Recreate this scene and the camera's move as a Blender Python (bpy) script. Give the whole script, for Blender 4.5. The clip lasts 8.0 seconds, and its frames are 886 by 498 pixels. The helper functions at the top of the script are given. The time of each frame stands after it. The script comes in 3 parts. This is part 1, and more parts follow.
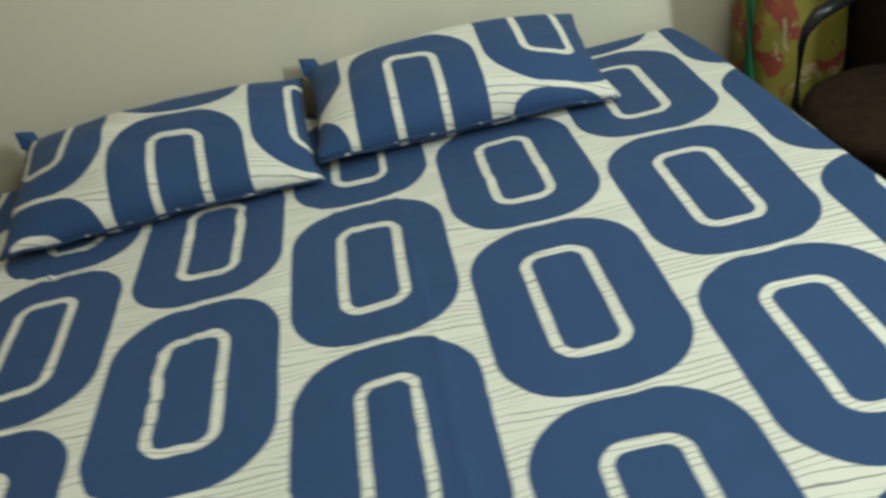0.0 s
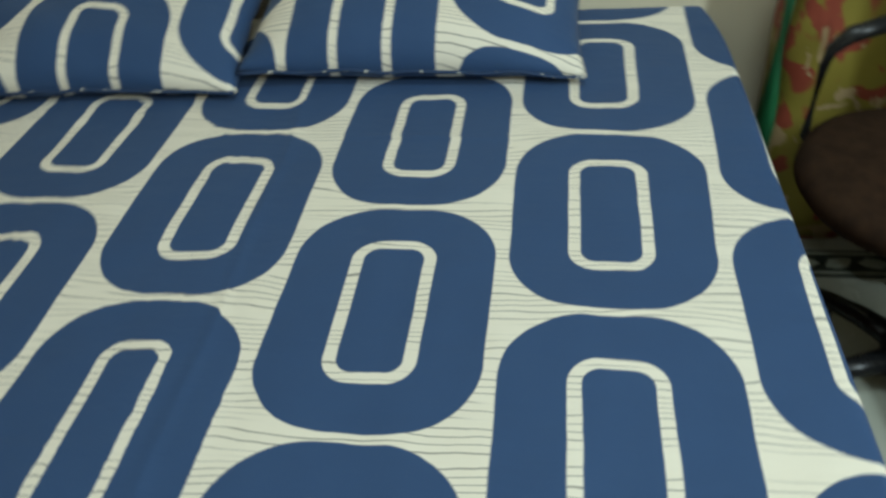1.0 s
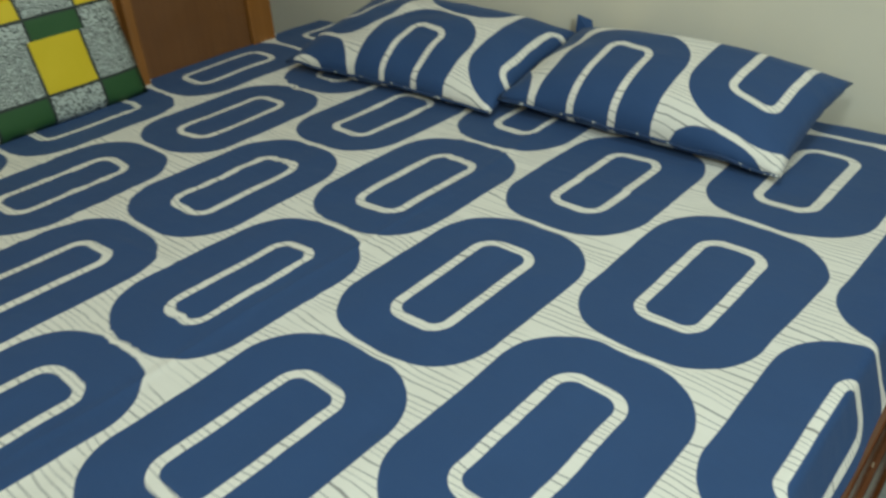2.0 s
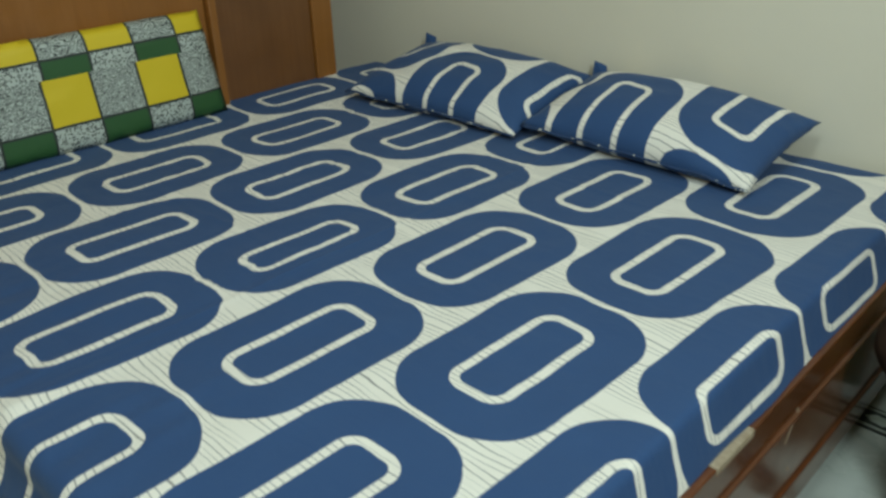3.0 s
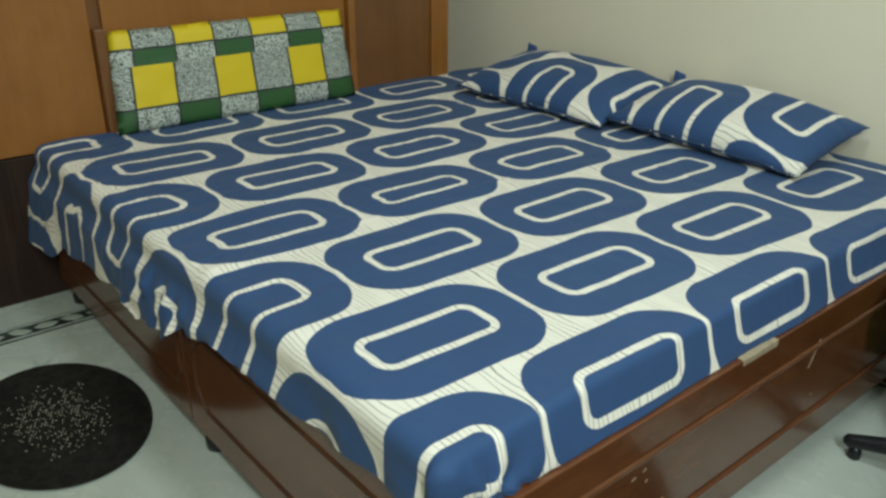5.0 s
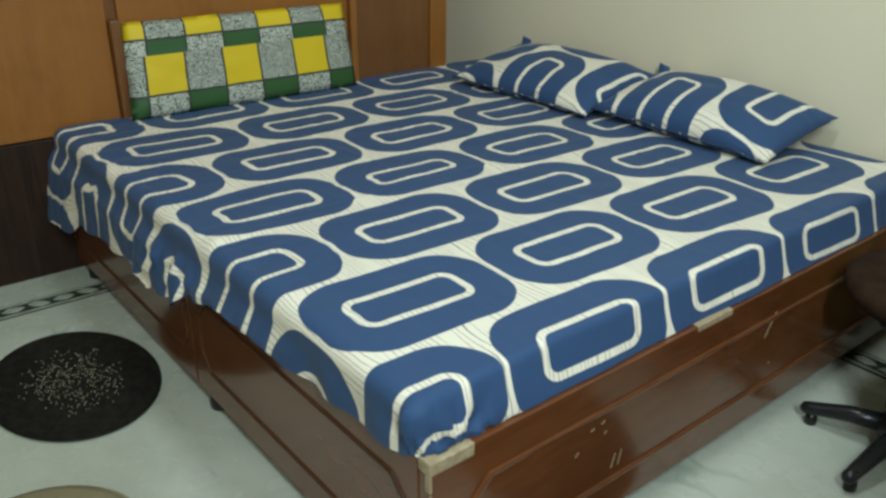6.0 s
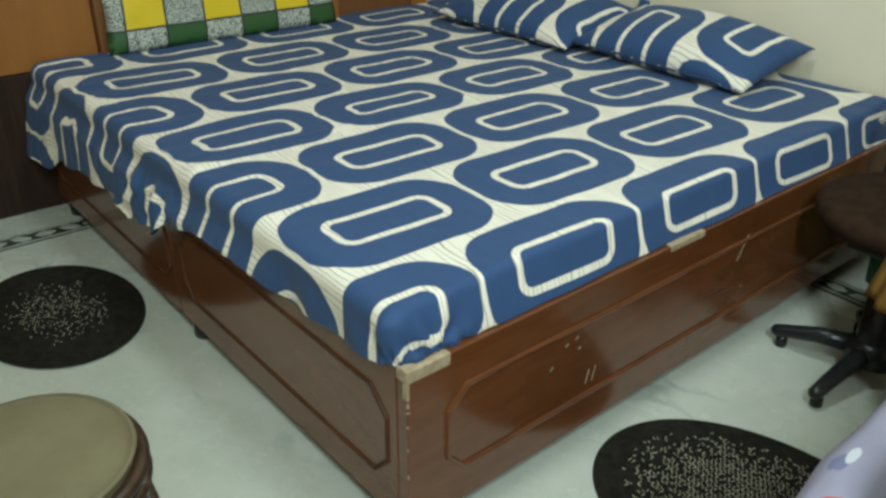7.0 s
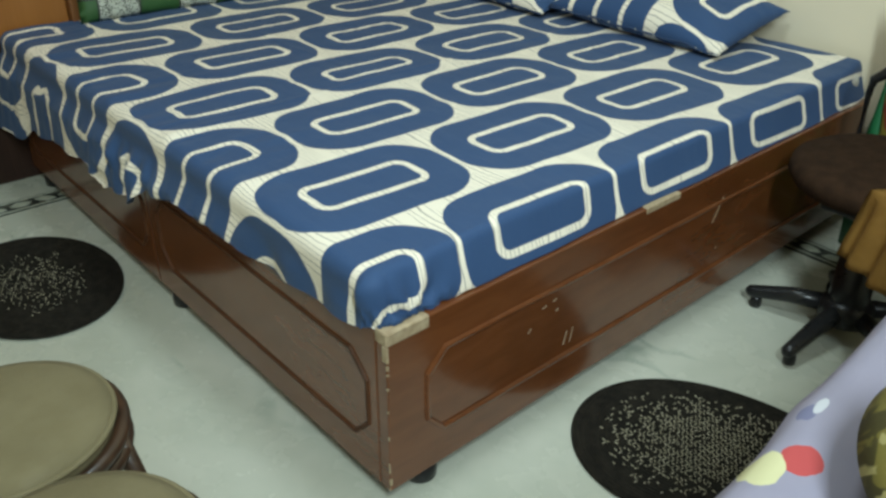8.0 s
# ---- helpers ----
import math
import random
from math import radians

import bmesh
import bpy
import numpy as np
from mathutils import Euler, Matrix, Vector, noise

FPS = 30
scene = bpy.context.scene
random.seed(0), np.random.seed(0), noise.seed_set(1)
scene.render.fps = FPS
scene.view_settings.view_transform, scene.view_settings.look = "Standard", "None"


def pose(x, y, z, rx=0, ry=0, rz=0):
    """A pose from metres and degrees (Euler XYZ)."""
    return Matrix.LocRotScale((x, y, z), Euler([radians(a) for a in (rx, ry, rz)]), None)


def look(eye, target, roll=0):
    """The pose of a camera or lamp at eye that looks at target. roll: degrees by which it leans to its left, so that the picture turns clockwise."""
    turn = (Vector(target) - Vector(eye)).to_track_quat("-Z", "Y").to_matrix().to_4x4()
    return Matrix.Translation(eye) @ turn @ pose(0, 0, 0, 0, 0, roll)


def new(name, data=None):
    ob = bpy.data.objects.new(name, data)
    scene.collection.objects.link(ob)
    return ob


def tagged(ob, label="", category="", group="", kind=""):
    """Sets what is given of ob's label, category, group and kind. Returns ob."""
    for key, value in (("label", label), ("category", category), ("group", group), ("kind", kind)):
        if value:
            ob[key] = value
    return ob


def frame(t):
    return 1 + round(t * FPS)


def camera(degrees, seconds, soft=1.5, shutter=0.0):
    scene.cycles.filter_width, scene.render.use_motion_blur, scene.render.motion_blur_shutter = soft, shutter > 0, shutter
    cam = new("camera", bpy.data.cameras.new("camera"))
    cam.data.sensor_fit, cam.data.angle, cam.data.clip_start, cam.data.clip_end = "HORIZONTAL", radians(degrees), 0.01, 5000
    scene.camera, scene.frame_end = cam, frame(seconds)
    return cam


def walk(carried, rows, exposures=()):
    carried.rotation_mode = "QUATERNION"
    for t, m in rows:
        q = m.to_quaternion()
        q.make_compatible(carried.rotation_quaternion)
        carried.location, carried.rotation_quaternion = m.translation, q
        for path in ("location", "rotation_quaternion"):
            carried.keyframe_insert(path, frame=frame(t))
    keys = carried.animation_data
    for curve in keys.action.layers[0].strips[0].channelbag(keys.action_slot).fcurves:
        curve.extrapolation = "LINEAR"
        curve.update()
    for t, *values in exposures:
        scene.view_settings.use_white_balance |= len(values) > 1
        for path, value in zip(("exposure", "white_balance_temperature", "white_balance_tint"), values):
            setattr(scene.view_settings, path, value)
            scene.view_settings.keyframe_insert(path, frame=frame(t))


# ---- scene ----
cam = camera(56.3, 8.0, soft=2.7, shutter=0.4)
PATH = [
    (0, (-0.812, -0.126, 1.310), (-0.783, 1.538, 0.203), -13.0),
    (0.5, (-0.530, -0.055, 1.228), (-0.580, 1.583, 0.081), -10.5),
    (1, (-0.382, 0.089, 1.258), (-0.657, 1.612, -0.009), -5.2),
    (1.5, (-0.094, 0.104, 1.251), (-0.996, 1.441, 0.068), -3.6),
    (3, (0.412, -0.211, 1.271), (-0.87, 1.029, 0.366), -1.9),
    (3.5, (0.574, -0.24, 1.257), (-0.738, 0.904, 0.273), -2.0),
    (4, (0.611, -0.354, 1.247), (-0.762, 0.764, 0.317), -0.3),
    (4.5, (0.646, -0.484, 1.237), (-0.767, 0.666, 0.41), 0.5),
    (6, (0.874, -0.61, 1.27), (-0.566, 0.5, 0.435), 0.5),
    (6.5, (0.928, -0.63, 1.254), (-0.48, 0.512, 0.411), 0.7),
    (7, (0.928, -0.628, 1.221), (-0.453, 0.478, 0.288), 0.6),
    (7.5, (0.943, -0.63, 1.217), (-0.417, 0.476, 0.254), 0.5),
    (8, (0.942, -0.631, 1.214), (-0.383, 0.489, 0.219), 0.6),
]
EXPOSURES = [(0, -0.33, 6200, 8), (1, -0.45, 6150, 8), (3, -0.50, 5930, 8), (3.5, -0.50, 5880, 8), (4.5, -0.33, 6170, 9), (6, -0.29, 6200, 9), (8, -0.19, 6280, 9)]
walk(cam, [(t, look(eye, target, roll)) for t, eye, target, roll in PATH], EXPOSURES)

# ---- world and light ----
world = bpy.data.worlds.new("room_world")
scene.world = world
world.use_nodes = True
world.node_tree.nodes["Background"].inputs[0].default_value = (0.55, 0.6, 0.65, 1)
world.node_tree.nodes["Background"].inputs[1].default_value = 0.05


def area_lamp(name, m, sx, sy, watts, colour):
    d = bpy.data.lights.new(name, "AREA")
    d.shape, d.size, d.size_y, d.energy, d.color = "RECTANGLE", sx, sy, watts, colour
    ob = new(name, d)
    ob.matrix_world = m
    return ob


# ---- node helpers ----
def material(name):
    mat = bpy.data.materials.new(name)
    mat.use_nodes = True
    nt = mat.node_tree
    return mat, nt, nt.nodes["Principled BSDF"]


def put(nt, socket, value):
    if isinstance(value, (int, float)):
        socket.default_value = value
    elif isinstance(value, tuple):
        socket.default_value = (*value, 1) if len(value) == 3 and socket.type == "RGBA" else value
    else:
        nt.links.new(value, socket)


def mth(nt, op, a, b=0.0, c=0.0):
    n = nt.nodes.new("ShaderNodeMath")
    n.operation = op
    for s, v in zip(n.inputs, (a, b, c)):
        put(nt, s, v)
    return n.outputs[0]


def mixc(nt, fac, a, b, blend="MIX"):
    n = nt.nodes.new("ShaderNodeMix")
    n.data_type, n.blend_type = "RGBA", blend
    put(nt, n.inputs[0], fac)
    put(nt, n.inputs[6], a)
    put(nt, n.inputs[7], b)
    return n.outputs[2]


def ramp(nt, fac, lo, hi, a=0.0, b=1.0):
    n = nt.nodes.new("ShaderNodeMapRange")
    n.interpolation_type = "SMOOTHSTEP"
    for i, v in enumerate((fac, lo, hi, a, b)):
        put(nt, n.inputs[i], v)
    return n.outputs[0]


def coords(nt, kind="Object"):
    return nt.nodes.new("ShaderNodeTexCoord").outputs[kind]


def scaled(nt, vec, sx, sy, sz, rz=0.0):
    n = nt.nodes.new("ShaderNodeMapping")
    put(nt, n.inputs[0], vec)
    n.inputs[2].default_value, n.inputs[3].default_value = (0, 0, rz), (sx, sy, sz)
    return n.outputs[0]


def noise_tex(nt, vec, scale, detail=3.0, rough=0.55, distort=0.0):
    n = nt.nodes.new("ShaderNodeTexNoise")
    put(nt, n.inputs["Vector"], vec)
    for k, v in (("Scale", scale), ("Detail", detail), ("Roughness", rough), ("Distortion", distort)):
        n.inputs[k].default_value = v
    return n.outputs[0]


def voronoi(nt, vec, scale, feature="F1"):
    n = nt.nodes.new("ShaderNodeTexVoronoi")
    n.feature = feature
    put(nt, n.inputs["Vector"], vec)
    n.inputs["Scale"].default_value = scale
    return n


def bump(nt, bsdf, height, strength=0.3, distance=0.002):
    n = nt.nodes.new("ShaderNodeBump")
    n.inputs["Strength"].default_value, n.inputs["Distance"].default_value = strength, distance
    put(nt, n.inputs["Height"], height)
    nt.links.new(n.outputs[0], bsdf.inputs["Normal"])


def split(nt, vec):
    n = nt.nodes.new("ShaderNodeSeparateXYZ")
    put(nt, n.inputs[0], vec)
    return n.outputs


# ---- materials ----
PX, PY = 0.307, 0.4395  # the print's repeat across and along


def rounded_distance(nt, x, y, hx, hy, r):
    """Signed distance to a rounded box."""
    qx = mth(nt, "SUBTRACT", mth(nt, "ABSOLUTE", x), hx - r)
    qy = mth(nt, "SUBTRACT", mth(nt, "ABSOLUTE", y), hy - r)
    ox, oy = mth(nt, "MAXIMUM", qx, 0.0), mth(nt, "MAXIMUM", qy, 0.0)
    out = mth(nt, "SQRT", mth(nt, "ADD", mth(nt, "MULTIPLY", ox, ox), mth(nt, "MULTIPLY", oy, oy)))
    return mth(nt, "SUBTRACT", mth(nt, "ADD", out, mth(nt, "MINIMUM", mth(nt, "MAXIMUM", qx, qy), 0.0)), r)


def printed_cotton():
    """Cream cotton with navy rounded rings and hair lines; the UV map is in metres of cloth."""
    mat, nt, b = material("printed_cotton")
    uv = coords(nt, "UV")
    wob = noise_tex(nt, uv, 14, 2)
    u, v, _ = split(nt, uv)
    slip = noise_tex(nt, scaled(nt, uv, 3.0, 7.0, 1), 1.0, 3)
    u = mth(nt, "ADD", u, mth(nt, "MULTIPLY", mth(nt, "SUBTRACT", slip, 0.5), 0.006))
    v = mth(nt, "ADD", v, mth(nt, "MULTIPLY", mth(nt, "SUBTRACT", wob, 0.5), 0.008))
    # print shaken where the cloth is crumpled
    crumple = ramp(nt, noise_tex(nt, scaled(nt, uv, 2.3, 2.3, 1, 0.7), 1.0, 1), 0.48, 0.64)
    shake = mth(nt, "MULTIPLY", mth(nt, "SUBTRACT", noise_tex(nt, scaled(nt, uv, 34, 22, 1), 1.0, 2), 0.5), 0.026)
    shake = mth(nt, "MULTIPLY", mth(nt, "MULTIPLY", shake, crumple), ramp(nt, u, -1.05, -0.70, 1, 0.12))
    u, v = mth(nt, "ADD", u, shake), mth(nt, "ADD", v, shake)
    col = mth(nt, "ROUND", mth(nt, "DIVIDE", u, PX))
    lu = mth(nt, "SUBTRACT", u, mth(nt, "MULTIPLY", col, PX))
    v2 = mth(nt, "ADD", v, mth(nt, "MULTIPLY", mth(nt, "FLOORED_MODULO", col, 2.0), PY / 2))
    lv = mth(nt, "SUBTRACT", v2, mth(nt, "MULTIPLY", mth(nt, "ROUND", mth(nt, "DIVIDE", v2, PY)), PY))
    oval = rounded_distance(nt, lu, lv, 0.1445, 0.2130, 0.111)
    ring = mth(nt, "ABSOLUTE", mth(nt, "ADD", rounded_distance(nt, lu, lv, 0.0605, 0.136, 0.040), 0.0085))
    blue = mth(nt, "MULTIPLY", ramp(nt, oval, -0.0012, 0.0012, 1, 0), ramp(nt, ring, 0.0078, 0.0098))
    # hair lines across the cream
    drift = noise_tex(nt, scaled(nt, uv, 2.2, 9, 1), 1.0, 2)
    rows = mth(nt, "MULTIPLY", mth(nt, "ADD", v, mth(nt, "MULTIPLY", drift, 0.075)), 84.0)
    saw = mth(nt, "ABSOLUTE", mth(nt, "SUBTRACT", mth(nt, "FRACT", rows), 0.5))
    gate = ramp(nt, noise_tex(nt, scaled(nt, uv, 3, 30, 1), 1.0, 1), 0.35, 0.50)
    line = mth(nt, "MULTIPLY", ramp(nt, saw, 0.035, 0.10, 1, 0), gate)
    fade = noise_tex(nt, uv, 5, 3)
    cream = mixc(nt, fade, (0.79, 0.72, 0.585), (0.84, 0.775, 0.655))
    cream = mixc(nt, mth(nt, "MULTIPLY", line, 0.75), cream, (0.10, 0.09, 0.09))
    navy = mixc(nt, fade, (0.018, 0.054, 0.145), (0.026, 0.069, 0.172))
    put(nt, b.inputs["Base Color"], mixc(nt, blue, cream, navy))
    b.inputs["Roughness"].default_value = 0.78
    b.inputs["Sheen Weight"].default_value = 0.06
    b.inputs["Sheen Roughness"].default_value = 0.5
    su, sv = scaled(nt, uv, 900, 900, 1), scaled(nt, uv, 6, 16, 1, 0.4)
    h = mth(nt, "ADD", mth(nt, "MULTIPLY", noise_tex(nt, su, 1, 1), 0.06), noise_tex(nt, sv, 1, 4))
    bump(nt, b, h, 0.4, 0.010)
    return mat


def wood(name, dark, light, rough=0.3, along=(1.0, 14.0, 14.0), coat=0.0, gloss=0.5):
    """Stained wood: streaks along one axis, blotches and fine pores."""
    mat, nt, b = material(name)
    oc = coords(nt)
    grain = noise_tex(nt, scaled(nt, oc, *along), 3.0, 6, 0.6, 0.6)
    blot = noise_tex(nt, oc, 3.5, 3)
    c = mixc(nt, ramp(nt, grain, 0.3, 0.7), dark, light)
    c = mixc(nt, mth(nt, "MULTIPLY", ramp(nt, blot, 0.4, 0.75), 0.35), c, tuple(0.6 * x for x in dark))
    put(nt, b.inputs["Base Color"], c)
    put(nt, b.inputs["Roughness"], ramp(nt, noise_tex(nt, oc, 20, 4), 0.2, 0.8, rough * 0.8, rough * 1.3))
    b.inputs["Specular IOR Level"].default_value = gloss
    b.inputs["Coat Weight"].default_value = coat
    b.inputs["Coat Roughness"].default_value = 0.12
    bump(nt, b, grain, 0.12, 0.001)
    return mat


def plain(name, a, b2, rough, scale=12.0, metal=0.0, bumpy=0.1, fine=60.0, gloss=0.5):
    """Two close shades in soft blotches, with a fine relief."""
    mat, nt, b = material(name)
    oc = coords(nt)
    put(nt, b.inputs["Base Color"], mixc(nt, ramp(nt, noise_tex(nt, oc, scale, 4), 0.3, 0.7), a, b2))
    put(nt, b.inputs["Roughness"], ramp(nt, noise_tex(nt, oc, scale * 3, 3), 0.2, 0.8, rough * 0.85, min(1.0, rough * 1.15)))
    b.inputs["Metallic"].default_value = metal
    b.inputs["Specular IOR Level"].default_value = gloss
    bump(nt, b, noise_tex(nt, oc, fine, 3), bumpy, 0.002)
    return mat


def marble():
    mat, nt, b = material("marble")
    oc = coords(nt)
    cloud = noise_tex(nt, oc, 1.7, 5, 0.6, 0.5)
    vein = mth(nt, "ABSOLUTE", mth(nt, "SUBTRACT", noise_tex(nt, scaled(nt, oc, 1, 1.6, 1, 0.7), 1.1, 3, 0.5, 0.7), 0.5))
    c = mixc(nt, ramp(nt, cloud, 0.3, 0.7), (0.415, 0.432, 0.357), (0.54, 0.545, 0.465))
    c = mixc(nt, mth(nt, "MULTIPLY", ramp(nt, vein, 0.0, 0.012, 1, 0), ramp(nt, cloud, 0.46, 0.62, 0, 0.6)), c, (0.22, 0.27, 0.22))
    smear = ramp(nt, noise_tex(nt, oc, 5.5, 4), 0.6, 0.75, 0, 0.25)
    put(nt, b.inputs["Base Color"], mixc(nt, smear, c, (0.28, 0.30, 0.23)))
    put(nt, b.inputs["Roughness"], ramp(nt, noise_tex(nt, oc, 9, 4), 0.3, 0.7, 0.16, 0.34))
    return mat


def distemper():
    mat, nt, b = material("cream_distemper")
    oc = coords(nt)
    put(nt, b.inputs["Base Color"], mixc(nt, noise_tex(nt, oc, 1.3, 5), (0.74, 0.65, 0.47), (0.82, 0.73, 0.56)))
    b.inputs["Roughness"].default_value = 0.75
    bump(nt, b, noise_tex(nt, oc, 45, 4), 0.12, 0.002)
    return mat


def patchwork():
    """Cotton print of yellow, green and black-and-white patches between dark bars; the UV map is in metres."""
    mat, nt, b = material("patchwork_cotton")
    uv = coords(nt, "UV")
    u, v, _ = split(nt, uv)
    # bands up the cushion: green/dots, tall yellow/zebra, green/dots, yellow/zebra
    hem_v = 0.075
    tall = mth(nt, "MULTIPLY", mth(nt, "GREATER_THAN", v, hem_v), mth(nt, "LESS_THAN", v, 0.205))
    top = mth(nt, "GREATER_THAN", v, 0.256)
    row = mth(nt, "ADD", tall, top)
    lift = mth(nt, "GREATER_THAN", v, 0.205)
    cu = mth(nt, "DIVIDE", mth(nt, "ADD", mth(nt, "ADD", u, 4.706), mth(nt, "MULTIPLY", lift, -0.012)), 0.1355)
    cell, fu = mth(nt, "FLOOR", cu), mth(nt, "FRACT", cu)
    odd = mth(nt, "FLOORED_MODULO", mth(nt, "ADD", cell, mth(nt, "ADD", row, lift)), 2.0)
    warp = noise_tex(nt, uv, 48, 2, 0.5, 1.2)
    stripe = mth(nt, "LESS_THAN", mth(nt, "FRACT", mth(nt, "MULTIPLY", mth(nt, "ADD", warp, mth(nt, "MULTIPLY", v, 22.0)), 6.0)), 0.42)
    dots = mth(nt, "LESS_THAN", voronoi(nt, uv, 165).outputs["Distance"], 0.42)
    ink = mth(nt, "ADD", mth(nt, "MULTIPLY", stripe, row), mth(nt, "MULTIPLY", dots, mth(nt, "SUBTRACT", 1.0, row)))
    animal = mixc(nt, ink, (0.46, 0.48, 0.41), (0.035, 0.040, 0.035))
    solid = mixc(nt, row, (0.026, 0.085, 0.020), (0.66, 0.47, 0.006))
    c = mixc(nt, odd, animal, solid)
    side = mth(nt, "MULTIPLY", mth(nt, "MINIMUM", fu, mth(nt, "SUBTRACT", 1.0, fu)), 0.1355)
    bars = side
    for at in (hem_v, 0.256):
        bars = mth(nt, "MINIMUM", bars, mth(nt, "ABSOLUTE", mth(nt, "SUBTRACT", v, at)))
    put(nt, b.inputs["Base Color"], mixc(nt, mth(nt, "LESS_THAN", bars, 0.0035), c, (0.02, 0.025, 0.02)))
    b.inputs["Roughness"].default_value = 0.6
    bump(nt, b, noise_tex(nt, coords(nt), 14, 3), 0.3, 0.006)
    return mat


def spotted(name, base, a, b2, scale, lo, hi, rough=0.6):
    """Blotches of two colours over a ground."""
    mat, nt, b = material(name)
    oc = coords(nt)
    c = mixc(nt, ramp(nt, noise_tex(nt, oc, scale, 2, 0.5, 1.0), lo, lo + 0.05), base, a)
    c = mixc(nt, ramp(nt, noise_tex(nt, scaled(nt, oc, 1.3, 1, 1, 1.0), scale * 1.7, 2, 0.5, 0.8), hi, hi + 0.05), c, b2)
    put(nt, b.inputs["Base Color"], c)
    b.inputs["Roughness"].default_value = rough
    bump(nt, b, noise_tex(nt, oc, 300, 2), 0.2, 0.001)
    return mat


COTTON = printed_cotton()
MAHOGANY = wood("polished_mahogany", (0.095, 0.037, 0.0135), (0.126, 0.050, 0.019), 0.2, (14, 14, 1.2), 0.4)
MAHOGANY_LONG = wood("polished_mahogany_rail", (0.118, 0.037, 0.011), (0.150, 0.050, 0.016), 0.2, (2, 2, 9), 0.3)
# darker and duller than the rail, for the foot mouldings
MAHOGANY_DULL = wood("dull_mahogany_moulding", (0.060, 0.024, 0.010), (0.085, 0.034, 0.014), 0.6, (2, 2, 9), 0.0, 0.2)
DARKWOOD = wood("dark_stained_wood", (0.020, 0.010, 0.007), (0.036, 0.018, 0.012), 0.5, (14, 14, 1.0), 0.0, 0.2)
HONEY = wood("honey_laminate", (0.255, 0.095, 0.015), (0.285, 0.108, 0.019), 0.4, (16, 16, 0.9))
HONEY_DARK = wood("brown_laminate", (0.155, 0.060, 0.016), (0.18, 0.072, 0.020), 0.4, (16, 16, 0.9))
RAW = plain("bare_wood", (0.30, 0.22, 0.13), (0.42, 0.33, 0.21), 0.7, 60)
MARBLE = marble()
WALL = distemper()
CEILING = plain("white_ceiling_paint", (0.72, 0.71, 0.66), (0.78, 0.77, 0.72), 0.8, 3)
PATCH = patchwork()
BLACK_PLASTIC = plain("black_plastic", (0.010, 0.010, 0.011), (0.015, 0.015, 0.015), 0.30, 9, 0, 0.015, 40, 0.3)
BROWN_FABRIC = plain("brown_fabric", (0.022, 0.012, 0.007), (0.034, 0.018, 0.010), 0.95, 30, 0, 0.5, 400, 0.08)
BEIGE_FABRIC = plain("beige_fabric", (0.128, 0.104, 0.050), (0.162, 0.134, 0.070), 0.85, 8, 0, 0.5, 500)
CANE = wood("dark_cane", (0.022, 0.011, 0.006), (0.048, 0.024, 0.012), 0.35, (8, 8, 8), 0.2)
MAT_BLACK = plain("black_braid", (0.009, 0.008, 0.006), (0.019, 0.016, 0.012), 0.9, 50, 0, 0.5, 300, 0.12)
MAT_STRAW = plain("straw_cord", (0.38, 0.34, 0.22), (0.60, 0.55, 0.40), 0.7, 90)
SEAM = spotted("seam_cloth", (0.020, 0.045, 0.11), (0.5, 0.48, 0.42), (0.018, 0.035, 0.08), 45, 0.62, 0.6, 0.8)
FOAM = plain("mattress_ticking", (0.55, 0.52, 0.45), (0.62, 0.6, 0.52), 0.9, 20)
BORDER = plain("dark_border_stone", (0.02, 0.024, 0.02), (0.05, 0.055, 0.045), 0.3, 30)
BORDER_PALE = plain("pale_border_stone", (0.34, 0.36, 0.28), (0.46, 0.48, 0.40), 0.3, 30)
OCHRE = plain("ochre_cloth", (0.30, 0.15, 0.025), (0.38, 0.20, 0.04), 0.85, 14, 0, 0.4, 300)
GREEN = plain("green_plastic", (0.01, 0.10, 0.03), (0.015, 0.14, 0.05), 0.5, 10)


def printed_lavender():
    """Lavender cotton with a red, a cream and a violet blot of print."""
    mat, nt, b = material("printed_lavender")
    oc = coords(nt)
    x, y, _ = split(nt, oc)
    c = mixc(nt, noise_tex(nt, oc, 6, 3), (0.235, 0.215, 0.285), (0.285, 0.265, 0.345))
    edge = mth(nt, "MULTIPLY", mth(nt, "SUBTRACT", noise_tex(nt, oc, 45, 2), 0.5), 0.025)
    for px, py, rx, ry, colour in ((0.062, 0.128, 0.023, 0.026, (0.42, 0.06, 0.06)), (0.034, 0.088, 0.022, 0.034, (0.55, 0.52, 0.30)), (0.030, 0.213, 0.010, 0.019, (0.15, 0.15, 0.25)), (0.038, 0.236, 0.006, 0.02, (0.5, 0.5, 0.54))):
        dx = mth(nt, "DIVIDE", mth(nt, "SUBTRACT", x, px), rx)
        dy = mth(nt, "DIVIDE", mth(nt, "SUBTRACT", y, py), ry)
        d = mth(nt, "SQRT", mth(nt, "ADD", mth(nt, "MULTIPLY", dx, dx), mth(nt, "MULTIPLY", dy, dy)))
        d = mth(nt, "ADD", d, mth(nt, "MULTIPLY", edge, 16.0))
        c = mixc(nt, ramp(nt, d, 0.94, 1.0, 1, 0), c, colour)
    put(nt, b.inputs["Base Color"], c)
    b.inputs["Roughness"].default_value = 0.8
    bump(nt, b, noise_tex(nt, oc, 300, 2), 0.3, 0.001)
    return mat


